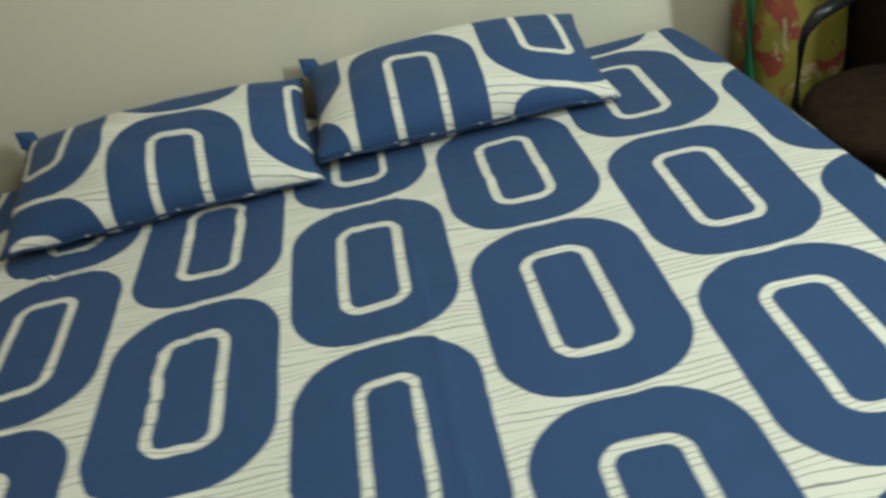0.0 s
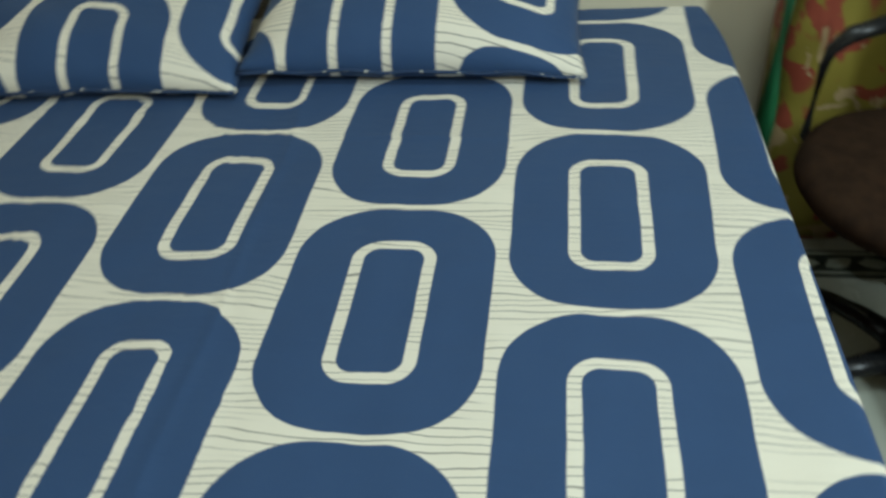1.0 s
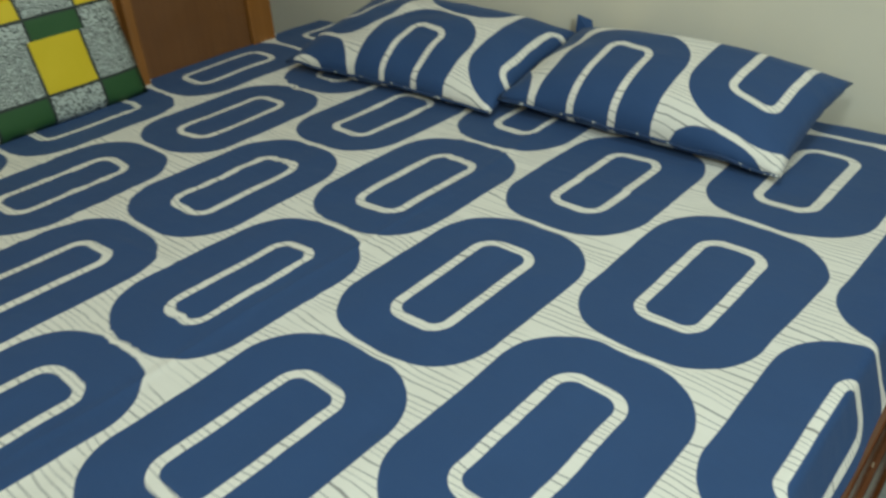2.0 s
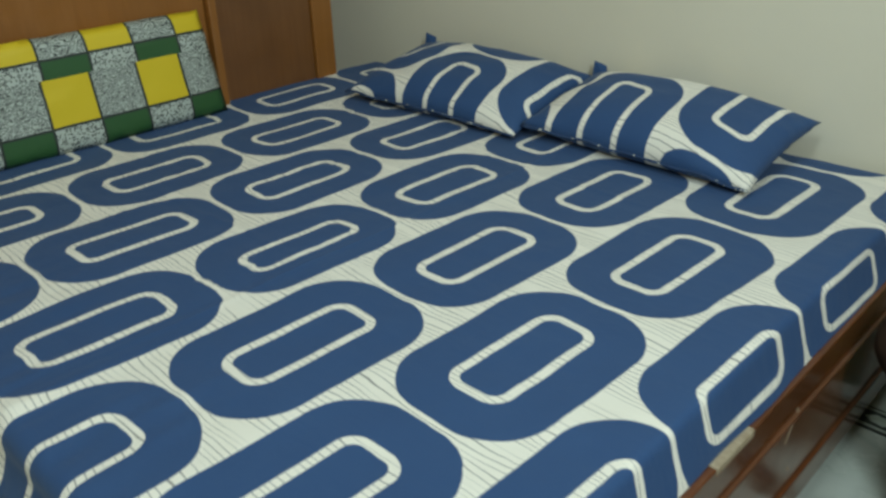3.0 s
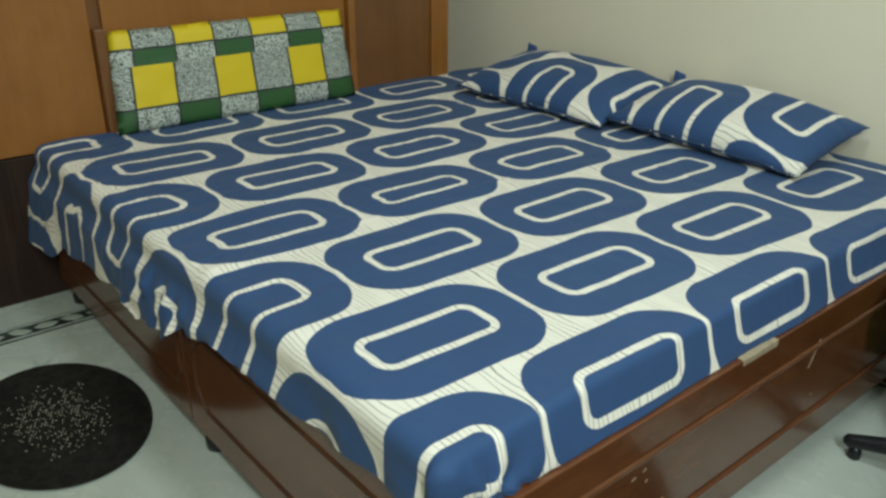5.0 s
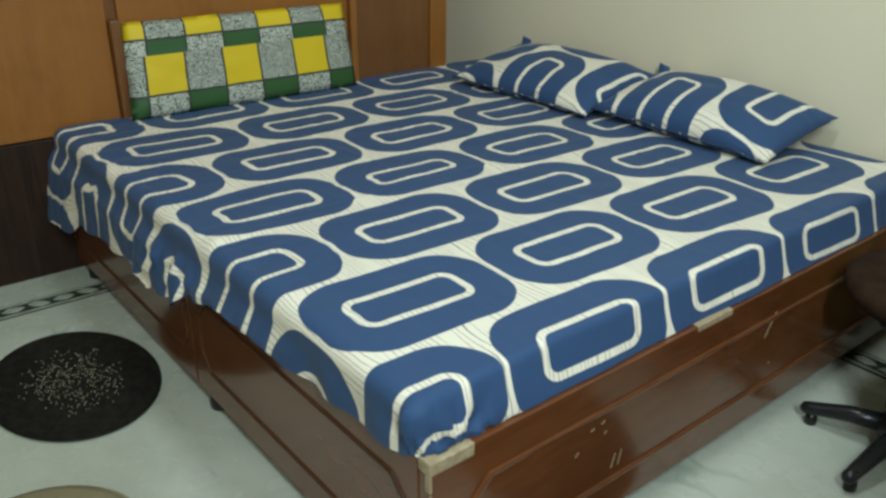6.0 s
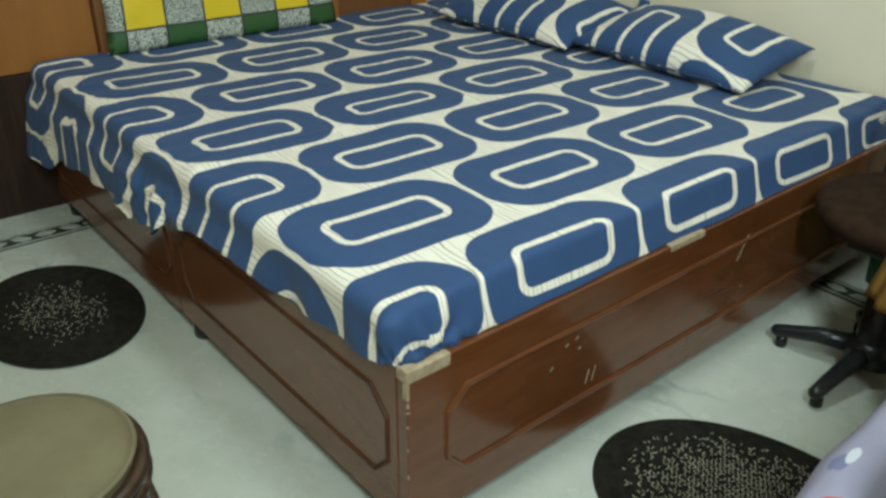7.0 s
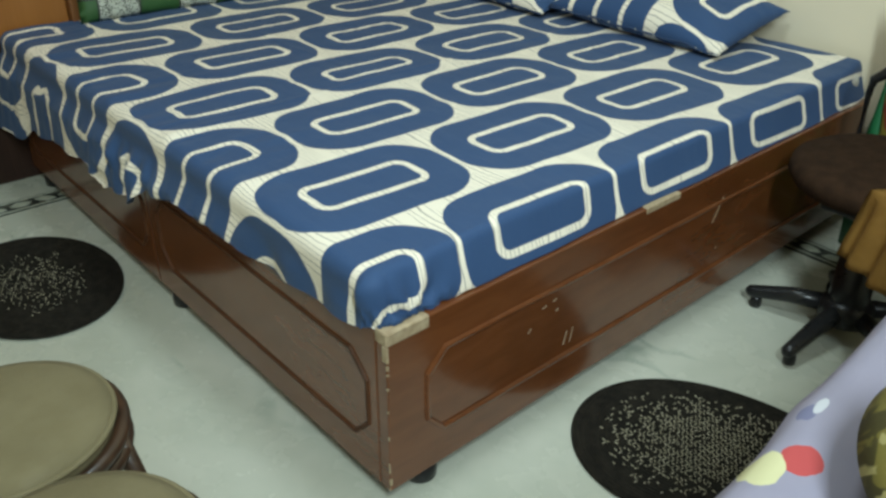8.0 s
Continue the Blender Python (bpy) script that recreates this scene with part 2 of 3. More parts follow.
LAVENDER = printed_lavender()
SACK = spotted("printed_sack", (0.24, 0.19, 0.025), (0.26, 0.05, 0.025), (0.40, 0.28, 0.14), 9, 0.54, 0.60)
OLIVE = spotted("olive_floral", (0.050, 0.042, 0.008), (0.15, 0.125, 0.024), (0.32, 0.28, 0.11), 16, 0.5, 0.58)


# ---- building helpers ----
def mesh_object(name, bm, mat, smooth=False):
    me = bpy.data.meshes.new(name)
    bm.normal_update()
    bm.to_mesh(me)
    bm.free()
    for m in mat if isinstance(mat, (list, tuple)) else [mat]:
        me.materials.append(m)
    if smooth:
        for p in me.polygons:
            p.use_smooth = True
    return new(name, me)


def part(name, bm, mat, parent, label="", smooth=False):
    ob = mesh_object(name, bm, mat, smooth)
    ob.parent = parent
    if label:
        tagged(ob, label)
    return ob


def thing(name, m, label, category, group=""):
    ob = new(name)
    ob.empty_display_size = 0.1
    ob.matrix_world = m
    return tagged(ob, label, category, group)


def box(x0, x1, y0, y1, z0, z1, bev=0.004, seg=2, bm=None):
    bm = bm or bmesh.new()
    r = bmesh.ops.create_cube(bm, size=1, matrix=Matrix.Translation(((x0 + x1) / 2, (y0 + y1) / 2, (z0 + z1) / 2)) @ Matrix.Diagonal((x1 - x0, y1 - y0, z1 - z0, 1)))
    if bev:
        es = list({e for v in r["verts"] for e in v.link_edges})
        bmesh.ops.bevel(bm, geom=es, offset=bev, segments=seg, affect="EDGES", profile=0.5)
    return bm


def tube(points, radius, sides=10, bm=None, closed=False):
    """A round rod along points; radius a number or one for each point."""
    bm = bm or bmesh.new()
    pts = [Vector(p) for p in points]
    n, rings = len(pts), []
    for i, p in enumerate(pts):
        a, c = (pts[i - 1], pts[(i + 1) % n]) if closed else (pts[max(i - 1, 0)], pts[min(i + 1, n - 1)])
        q = (c - a).normalized().to_track_quat("Z", "Y").to_matrix()
        r = radius[i] if isinstance(radius, (list, tuple)) else radius
        rings.append([bm.verts.new(p + q @ Vector((r * math.cos(k * math.tau / sides), r * math.sin(k * math.tau / sides), 0))) for k in range(sides)])
    for i in range(n if closed else n - 1):
        a, c = rings[i], rings[(i + 1) % n]
        off = min(range(sides), key=lambda s: sum((a[k].co - c[(k + s) % sides].co).length for k in range(sides))) if closed and i == n - 1 else 0
        for k in range(sides):
            bm.faces.new((a[k], a[(k + 1) % sides], c[(k + 1 + off) % sides], c[(k + off) % sides]))
    if not closed:
        bm.faces.new(rings[0][::-1])
        bm.faces.new(rings[-1])
    return bm


def lathe(profile, sides=40, sx=1.0, sy=1.0, bm=None):
    """A turned body from (radius, height) pairs."""
    bm = bm or bmesh.new()
    rings = [[bm.verts.new((max(r, 1e-4) * sx * math.cos(k * math.tau / sides), max(r, 1e-4) * sy * math.sin(k * math.tau / sides), z)) for k in range(sides)] for r, z in profile]
    for a, c in zip(rings, rings[1:]):
        for k in range(sides):
            bm.faces.new((a[k], a[(k + 1) % sides], c[(k + 1) % sides], c[k]))
    bm.faces.new(rings[0][::-1])
    bm.faces.new(rings[-1])
    return bm


def smooth_noise(x, y, z=0.0):
    return noise.noise(Vector((x, y, z)))


# ---- the room ----
WALL_Y, BED_Z = 1.865, 0.50
X0, X1, Y0, Y1, HIGH = -2.55, 2.6, -2.6, WALL_Y, 2.9
tagged(mesh_object("floor", box(X0 - 0.2, X1 + 0.2, Y0 - 0.2, Y1 + 0.2, -0.12, 0, 0), MARBLE), "pale greenish white polished marble floor with grey veins", "floor", kind="structure")
tagged(mesh_object("ceiling", box(X0 - 0.2, X1 + 0.2, Y0 - 0.2, Y1 + 0.2, HIGH, HIGH + 0.12, 0), CEILING), "plain white painted ceiling", "ceiling", kind="structure")
for nm, b in (("wall_north", (X0 - 0.15, X1 + 0.15, Y1, Y1 + 0.15)), ("wall_south", (X0 - 0.15, X1 + 0.15, Y0 - 0.15, Y0)), ("wall_west", (X0 - 0.15, X0, Y0, Y1)), ("wall_east", (X1, X1 + 0.15, Y0, Y1))):
    tagged(mesh_object(nm, box(*b, 0, HIGH, 0), WALL), "cream distempered plaster wall, slightly stained", "wall", kind="structure")

# assumed key light from the east; no fixture is known there
area_lamp("unseen_key_light", look((1.75, -0.75, 2.45), (-0.3, 0.6, 0.45)), 0.12, 1.2, 84, (0.84, 1.0, 1.0))
# fill light added to lift the bed and wall, not a real ceiling fitting
area_lamp("added_fill_light", look((-0.1, 0.5, 2.86), (-0.1, 0.5, 0)), 0.5, 0.5, 26, (0.84, 1.0, 1.0))

# ---- wardrobe behind the bed ----
wardrobe = thing("wardrobe", pose(-1.945, 0, 0), "tall honey-brown laminate wardrobe standing against the bed", "wardrobe")
part("body", box(-0.56, -0.02, -0.95, 1.572, 0.0, 2.1, 0.003), HONEY_DARK, wardrobe)
part("door", box(-0.018, 0.0, -0.94, 0.188, 0.47, 2.09, 0.003), HONEY, wardrobe, "plain orange-brown door")
part("door", box(-0.018, 0.0, 0.226, 1.088, 0.47, 2.09, 0.003), HONEY, wardrobe, "plain orange-brown door")
part("post", box(-0.018, 0.030, 0.190, 0.224, 0.47, 0.82, 0.006), HONEY_DARK, wardrobe, "dark brown upright beside the backrest")
part("post", box(-0.018, 0.024, 1.090, 1.118, 0.47, 2.09, 0.006), HONEY, wardrobe)
part("side_panel", box(-0.018, -0.010, 1.120, 1.486, 0.47, 2.09, 0.003), HONEY_DARK, wardrobe, "darker brown panel")
part("stile", box(-0.018, 0.002, 1.488, 1.570, 0.47, 2.09, 0.004), HONEY, wardrobe)
part("plinth", box(-0.018, 0.0, -0.94, 1.57, 0.0, 0.465, 0.003), DARKWOOD, wardrobe, "dark brown lower panel")

# ---- bed ----
BED = pose(0.025, 0.022, 0, 0, 0, 1.5)  # its near corner; x runs back along the foot, y along the side
bed = thing("double_bed", BED, "low double box bed of polished mahogany with scuffed edges", "bed")
BL, BW, B0, B1 = 1.965, 1.785, 0.042, 0.402


def octagon_frame(a0, a1, z0, z1, cut, w, lift, at):
    """A moulding strip round a panel with cut corners; at(a, out, z) gives its place."""
    bm = bmesh.new()

    def loop(i):
        c = cut - 0.41 * i
        return [(a0 + i, z0 + i + c), (a0 + i + c * 0.9, z0 + i), (a1 - i - c * 0.9, z0 + i), (a1 - i, z0 + i + c), (a1 - i, z1 - i - c), (a1 - i - c, z1 - i), (a0 + i + c, z1 - i), (a0 + i, z1 - i - c)]

    loops = [[bm.verts.new(at(a, out, z)) for a, z in loop(i)] for i, out in ((0, -0.002), (w * 0.2, lift), (w * 0.5, lift * 1.15), (w * 0.8, lift), (w, -0.002))]
    for p, q in zip(loops, loops[1:]):
        for k in range(8):
            bm.faces.new((p[k], p[(k + 1) % 8], q[(k + 1) % 8], q[k]))
    bmesh.ops.recalc_face_normals(bm, faces=bm.faces)
    return bm


side = part("side_board", box(-0.03, 0.0, 0.0, BW, B0, B1, 0.003), MAHOGANY_LONG, bed)
part("moulding", octagon_frame(0.085, BW - 0.12, 0.125, 0.325, 0.045, 0.011, 0.006, lambda a, o, z: (o, a, z)), MAHOGANY_LONG, side, "raised octagonal moulding")
for x0, x1 in ((-0.975, -0.031), (-BL, -0.980)):
    fb = part("foot_board", box(x0, x1, 0.0, 0.03, B0, B1, 0.003), MAHOGANY_LONG, bed)
    part("moulding", octagon_frame(x0 + 0.05, x1 - 0.024, 0.12, 0.325, 0.05, 0.010, 0.0035, lambda a, o, z: (a, -o, z)), MAHOGANY_DULL, fb, "raised octagonal moulding")
part("joint_strip", box(-0.9795, -0.9755, 0.001, 0.02, B0, B1 - 0.01, 0), DARKWOOD, bed)
part("head_board", box(-BL, -BL + 0.03, 0.031, BW, B0, B1, 0.003), MAHOGANY, bed)
part("back_board", box(-BL + 0.031, -0.031, BW - 0.03, BW, B0, B1, 0.003), MAHOGANY, bed)
part("deck", box(-BL + 0.031, -0.031, 0.031, BW - 0.031, 0.33, 0.392, 0.002), MAHOGANY, bed)
for lx, ly in ((-0.034, 0.10), (-0.905, 0.032), (-1.86, 0.032), (-0.06, 0.95), (-0.06, 1.7), (-1.88, 1.7)):
    leg = part("foot", lathe([(0.024, 0.0), (0.033, 0.006), (0.034, 0.024), (0.030, 0.0425)], 20), BLACK_PLASTIC, bed, "small black round foot", True)
    leg.location = (lx, ly, 0)
# bare wood where the polish has come off
bare = box(-0.030, 0.0022, -0.0022, 0.094, 0.378, 0.4045, 0.003)
box(-0.011, 0.0024, -0.0024, 0.003, 0.345, 0.377, 0.001, bm=bare)
part("bare_corner", bare, RAW, bed, "splintered pale wood at the bed corner")
rng = random.Random(5)
for z in (0.331, 0.318, 0.288, 0.236, 0.172, 0.112, 0.101, 0.093, 0.071, 0.062, 0.050):
    part("chip", box(-0.001 - 0.002 * rng.random(), 0.001, -0.001, 0.001 + 0.004 * rng.random() ** 2, z - 0.001 - 0.002 * rng.random(), z + 0.001 + 0.007 * rng.random() ** 3, 0), RAW, bed)
scar = box(-0.014, 0.0016, 0.715, 0.84, 0.389, 0.4045, 0.002)
part("bare_patch", scar, RAW, bed, "strip of bare wood on the rail")
for y, z, l, t in ((0.475, 0.175, 0.034, 0.25), (0.495, 0.175, 0.036, 0.22), (1.02, 0.30, 0.07, 0.5), (1.045, 0.185, 0.006, 0.2), (0.40, 0.285, 0.012, 1.3), (0.43, 0.29, 0.01, 1.2), (0.36, 0.245, 0.012, 0.8), (0.44, 0.262, 0.008, 1.0)):
    marks = bmesh.new()
    bmesh.ops.create_cube(marks, size=1, matrix=Matrix.Translation((0.0006, y, z)) @ Matrix.Rotation(-t, 4, "X") @ Matrix.Diagonal((0.0012, 0.0018, l, 1)))
    part("scratch", marks, RAW, bed)

mattress = mesh_object("mattress", box(-BL + 0.035, -0.035, 0.035, BW - 0.005, 0.393, 0.482, 0.03, 4), FOAM, True)
mattress.matrix_world = BED
tagged(mattress, "foam mattress hidden under a printed sheet on the bed", "mattress")


def hem_drop(x):
    """How far below the top the cloth ends along the foot, x from the near corner."""
    knots = ((0.0, 0.100), (-0.10, 0.112), (-0.25, 0.122), (-0.68, 0.108), (-0.84, 0.135), (-0.98, 0.20), (-1.10, 0.212), (-1.25, 0.200), (-1.5, 0.215), (-1.66, 0.235), (-1.8, 0.29), (-2.2, 0.31))
    for (a, p), (b, q) in zip(knots, knots[1:]):
        if b <= x <= a:
            k = (x - a) / (b - a)
            d = p + (q - p) * k * k * (3 - 2 * k)
            return d + (0.004 * math.sin(x * 31) + 0.004 * math.sin(x * 83) * math.exp(-((x + 0.98) / 0.2) ** 2)) * (d > 0.12)
    return 0.098


def sheet_mesh():
    """The sheet: flat on the mattress, bent over its edges, falling to its hem; its print runs true with the room."""
    bm, R = bmesh.new(), 0.034
    uvl = bm.loops.layers.uv.new("cloth")
    ex, ey = -0.056, -0.010 + R
    us, vs = np.linspace(-BL + 0.012, 0.18, 300), np.linspace(-0.44, BW + 0.025, 310)
    grid = {}
    for i, u in enumerate(us):
        for j, v in enumerate(vs):
            edge = ex - 0.020 * max(0.0, (v - 1.6) / 0.2) ** 2  # rounded off at the head
            qx, qy = min(u, edge), max(v, ey)
            dx, dy = u - qx, v - qy
            d = math.hypot(dx, dy)
            foot = abs(dy) / (d + 1e-9) if d > 0 else 0.0
            drop_max = 0.0955 + (hem_drop(min(u, 0)) - 0.0955) * foot
            # a crisp crease leaning out to the rail along the side, a rounder and steeper one along the foot
            rad, lean = 0.018 + (R - 0.018) * foot, math.radians(72 + 18 * foot)
            bend = rad * lean
            lim = bend + (drop_max - rad * (1 - math.cos(lean))) / math.sin(lean)
            if dx > 0:
                lim += 0.010 * smooth_noise(v * 28, 3.3) * max(0.0, 1 - abs(v - 0.12) / 0.2)
            if d > lim + 0.016:
                continue
            d2 = min(d, lim)
            nx, ny = (dx / d, dy / d) if d > 0 else (0, 0)
            turn = min(d2, bend) / rad
            rest = max(0.0, d2 - bend)
            out, drop = rad * math.sin(turn) + rest * math.cos(lean), rad * (1 - math.cos(turn)) + rest * math.sin(lean)
            low = max(0.0, drop - 0.055)
            if dy < 0 and dx <= 0:  # folds of the loose part along the foot
                loose = min(1.0, max(0.0, (-u - 0.34) / 0.2))
                wave = math.sin(u * 26 + 2.5 * smooth_noise(u * 4, 1.7)) * 0.5 + 0.5
                gather = 0.16 + 0.84 * math.exp(-((u + 0.98) / 0.20) ** 2)
                out += loose * (min(low, 0.05) * 0.45 + low * (0.05 + 0.17 * wave * gather))
                out += loose * gather * 0.030 * smooth_noise(u * 24, d * 16, 5) * min(1.0, low / 0.05)
                far = max(0.0, (-u - 1.68) / 0.28)
                out += far * low * 0.12
                out += (1 - loose) * min(low, 0.03) * (0.1 + 0.2 * math.sin(u * 40))
            elif dx > 0 and dy < 0:  # gathers round the near corner
                a = math.atan2(-dy, dx)
                out += 0.009 * smooth_noise(a * 4.5, 0.4, 8) * min(1.0, low / 0.02) + 0.012 * math.sin(min(1.0, d / 0.11) * math.pi)
                out += 0.008 * smooth_noise(a * 7, d * 40, 3) * min(1.0, low / 0.015)
            elif dx > 0:
                tuck = max(0.0, 1 - abs(v - 0.10) / 0.07)
                out += tuck * (0.016 * smooth_noise(v * 70, d * 20, 6) + 0.008 * smooth_noise(v * 160, d * 60, 2)) * min(1.0, low / 0.02)
                out += 0.010 * math.sin(min(1.0, d / 0.11) * math.pi) * max(0.0, 1 - v / 0.3)
                out += min(low, 0.04) * (0.05 + 0.16 * smooth_noise(v * 6, 9.1))
            z = BED_Z - drop
            # cloth pinched together where it is tucked in beside the corner
            pu, pv = u - ex - 0.112, v - 0.075
            pr, pa = math.hypot(pu, pv), math.atan2(pv, pu)
            pinch = math.exp(-pr / 0.055) if dx > 0 else 0.0
            out += pinch * min(1.0, pr / 0.015) * (0.011 * math.sin(7 * pa + 1.0) - 0.008)
            flat = max(0.0, 1 - d / 0.03)
            z += flat * (0.004 * smooth_noise(u * 4, v * 4) + 0.002 * smooth_noise(u * 15, v * 11, 4))
            near_foot = max(0.0, 1 - max(0.0, v - 0.02) / 0.35) * min(1.0, max(0.0, (-u - 0.35) / 0.3))
            z += near_foot * flat * 0.006 * smooth_noise(u * 24, v * 5, 8)
            stretch = (0.12 + 0.22 * min(1.0, max(0.0, (v - 0.55) / 0.75))) * dx * (1 - foot) if dx > 0 else 0.0
            w = BED @ Vector((u + stretch, v, 0))
            # the print drifts outward towards the head of the bed
            w.x -= 0.016 * min(1.0, max(0.0, (v - 1.0) / 0.3)) * min(1.0, max(0.0, (u + 0.25) / 0.12))
            # a ring drawn narrow where the cloth is pulled together
            pull = u + 0.921
            w.x += 0.35 * pull * math.exp(-(pull / 0.085) ** 2) * min(1.0, max(0.0, 1.6 - abs(v - 0.66) / 0.17))
            ripple = 0.016 * smooth_noise(u * 11, v * 3.0, 2) * near_foot
            # two pleats pressed into the cloth
            for line, span in ((u + 0.845 + 0.02 * smooth_noise(v * 3, 5), 1.0), (v - 1.30 - 0.02 * smooth_noise(u * 5, 2), max(0.0, 1 - abs(u + 0.62) / 0.25)), (v - 0.62 - 0.015 * smooth_noise(u * 6, 7), max(0.0, 1 - abs(u + 1.2) / 0.4))):
                k = min(1.0, max(0.0, line / 0.008 + 0.5))
                ripple += 0.0045 * span * (k - 0.5) * math.exp(-abs(line) / 0.07)
                z += 0.002 * span * flat * math.exp(-(line / 0.008) ** 2)
            grid[i, j] = (bm.verts.new(BED @ Vector((qx + nx * out, qy + ny * out, z))), (w.x + ripple + 0.02 * pinch * math.cos(pa), w.y + ripple + 0.03 * pinch * math.sin(pa)))
    for i in range(len(us) - 1):
        for j in range(len(vs) - 1):
            ks = [(i, j), (i + 1, j), (i + 1, j + 1), (i, j + 1)]
            if all(k in grid for k in ks):
                f = bm.faces.new([grid[k][0] for k in ks])
                for lp, k in zip(f.loops, ks):
                    lp[uvl].uv = grid[k][1]
    return bm


bed_sheet = mesh_object("bed_sheet", sheet_mesh(), COTTON, True)
tagged(bed_sheet, "cream cotton sheet with navy rounded rings, spread over the mattress", "bed sheet")


def pillow_mesh(w, d, h, u0, v0, seed):
    """A stuffed pillow in its cover: w by d, h thick; the print's origin lies at u0, v0."""
    bm = bmesh.new()
    uvl = bm.loops.layers.uv.new("cloth")
    n, m = 48, 32
    for side in (1, -1):
        g = {}
        for i in range(n + 1):
            for j in range(m + 1):
                a, c = 2 * i / n - 1, 2 * j / m - 1
                full = ((1 - abs(a) ** 2.6) * (1 - abs(c) ** 2.6)) ** 0.6
                x = a * w / 2 * (1 - 0.045 * (1 - c * c) * abs(a) ** 4)
                y = c * d / 2 * (1 - 0.06 * (1 - a * a) * abs(c) ** 4)
                rim = max(abs(a), abs(c)) ** 6
                wr = 0.010 * smooth_noise(a * 2.5 + seed, c * 2.5, side) * full + 0.005 * smooth_noise(a * 8 + seed, c * 4, side + 5) * rim * full
                wave = 0.008 * smooth_noise(a * 4 + seed, c * 4, 3) * rim
                g[i, j] = (bm.verts.new((x, y, side * (h * (0.62 if side > 0 else 0.38) * full + 0.0015) + wr + wave)), (a * w / 2 - u0, c * d / 2 - v0 + 0.16 * (a * w / 2 - u0)))
        for i in range(n):
            for j in range(m):
                ks = [(i, j), (i + 1, j), (i + 1, j + 1), (i, j + 1)]
                ks = ks if side > 0 else ks[::-1]
                f = bm.faces.new([g[k][0] for k in ks])
                for lp, k in zip(f.loops, ks):
                    lp[uvl].uv = g[k][1]
    bmesh.ops.remove_doubles(bm, verts=bm.verts, dist=0.0035)
    return bm


def flap_mesh(x, y, dx, dy):
    """A limp corner of the cover standing off the stuffing."""
    bm = bmesh.new()
    uvl = bm.loops.layers.uv.new("cloth")
    pts = [(0, 0, -0.006), (dx, 0.006, 0.002), (dx * 1.05, dy, 0.040), (dx * 0.35, dy * 1.1, 0.030)]
    vs = [bm.verts.new((x + a, y + b, c)) for a, b, c in pts]
    ws = [bm.verts.new((x + a, y + b + 0.004, c - 0.004)) for a, b, c in pts]
    faces = [vs, ws[::-1]] + [[vs[k], ws[k], ws[(k + 1) % 4], vs[(k + 1) % 4]] for k in range(4)]
    for q in faces:
        f = bm.faces.new(q)
        for lp in f.loops:
            lp[uvl].uv = (0.1 + lp.vert.co.x * 0.1, 0.0 + lp.vert.co.y * 0.1)
    bmesh.ops.recalc_face_normals(bm, faces=bm.faces)
    return bm


def pillow(m, w, d, h, u0, v0, seed, label):
    ob = thing("pillow", m, label, "pillow", "pillows on the bed")
    part("cover", pillow_mesh(w, d, h, u0, v0, seed), COTTON, ob, smooth=True)
    seam = [(a * w / 2 * 0.985, -d / 2 * (1 - 0.06 * (1 - a * a)), 0.008 * smooth_noise(a * 4 + seed, -4, 3)) for a in np.linspace(-1, 1, 40)]
    part("seam", tube(seam, 0.0035, 6), SEAM, ob, "navy stitched front seam", True)
    part("corner_flap", flap_mesh(-w / 2 + 0.05, d / 2 - 0.03, -0.055, 0.025), COTTON, ob)
    return ob


pillow(pose(-0.672, 1.655, 0.564, 11, 1.2, 0.5), 0.67, 0.37, 0.135, -0.09, -0.105, 1.0, "plump pillow in a navy and cream printed cover against the wall")
pillow(pose(-1.345, 1.615, 0.560, 10, 1, 3.5), 0.68, 0.42, 0.130, 0.05, -0.158, 7.0, "softer pillow in a navy and cream cover with puckered ends")

# ---- padded backrest against the wardrobe ----
backrest = thing("backrest_cushion", pose(-1.875, 0.640, 0.497, 0, -9, 0), "padded backrest in yellow, green and zebra patchwork, leaning on the wardrobe", "cushion")


def cushion_mesh(w, h, t):
    bm = bmesh.new()
    uvl = bm.loops.layers.uv.new("cloth")
    n, m = 40, 20
    for side in (1, -1):
        g = {}
        for i in range(n + 1):
            for j in range(m + 1):
                a, c = 2 * i / n - 1, 2 * j / m - 1
                full = ((1 - abs(a) ** 8) * (1 - abs(c) ** 8)) ** 0.5
                ww = w * (1 - 0.03 * c)
                g[i, j] = (bm.verts.new((side * t / 2 * full + 0.004 * smooth_noise(a * 5, c * 3, side), a * ww / 2, (c + 1) * h / 2 + 0.004 * smooth_noise(a * 6, 2, 1) * c)), (a * 0.5 * w, (c + 1) * h / 2))
        for i in range(n):
            for j in range(m):
                ks = [(i, j), (i + 1, j), (i + 1, j + 1), (i, j + 1)]
                ks = ks if side > 0 else ks[::-1]
                f = bm.faces.new([g[k][0] for k in ks])
                for lp, k in zip(f.loops, ks):
                    lp[uvl].uv = g[k][1]
    bmesh.ops.remove_doubles(bm, verts=bm.verts, dist=0.002)
    return bm


part("cover", cushion_mesh(0.85, 0.315, 0.05), PATCH, backrest, smooth=True)

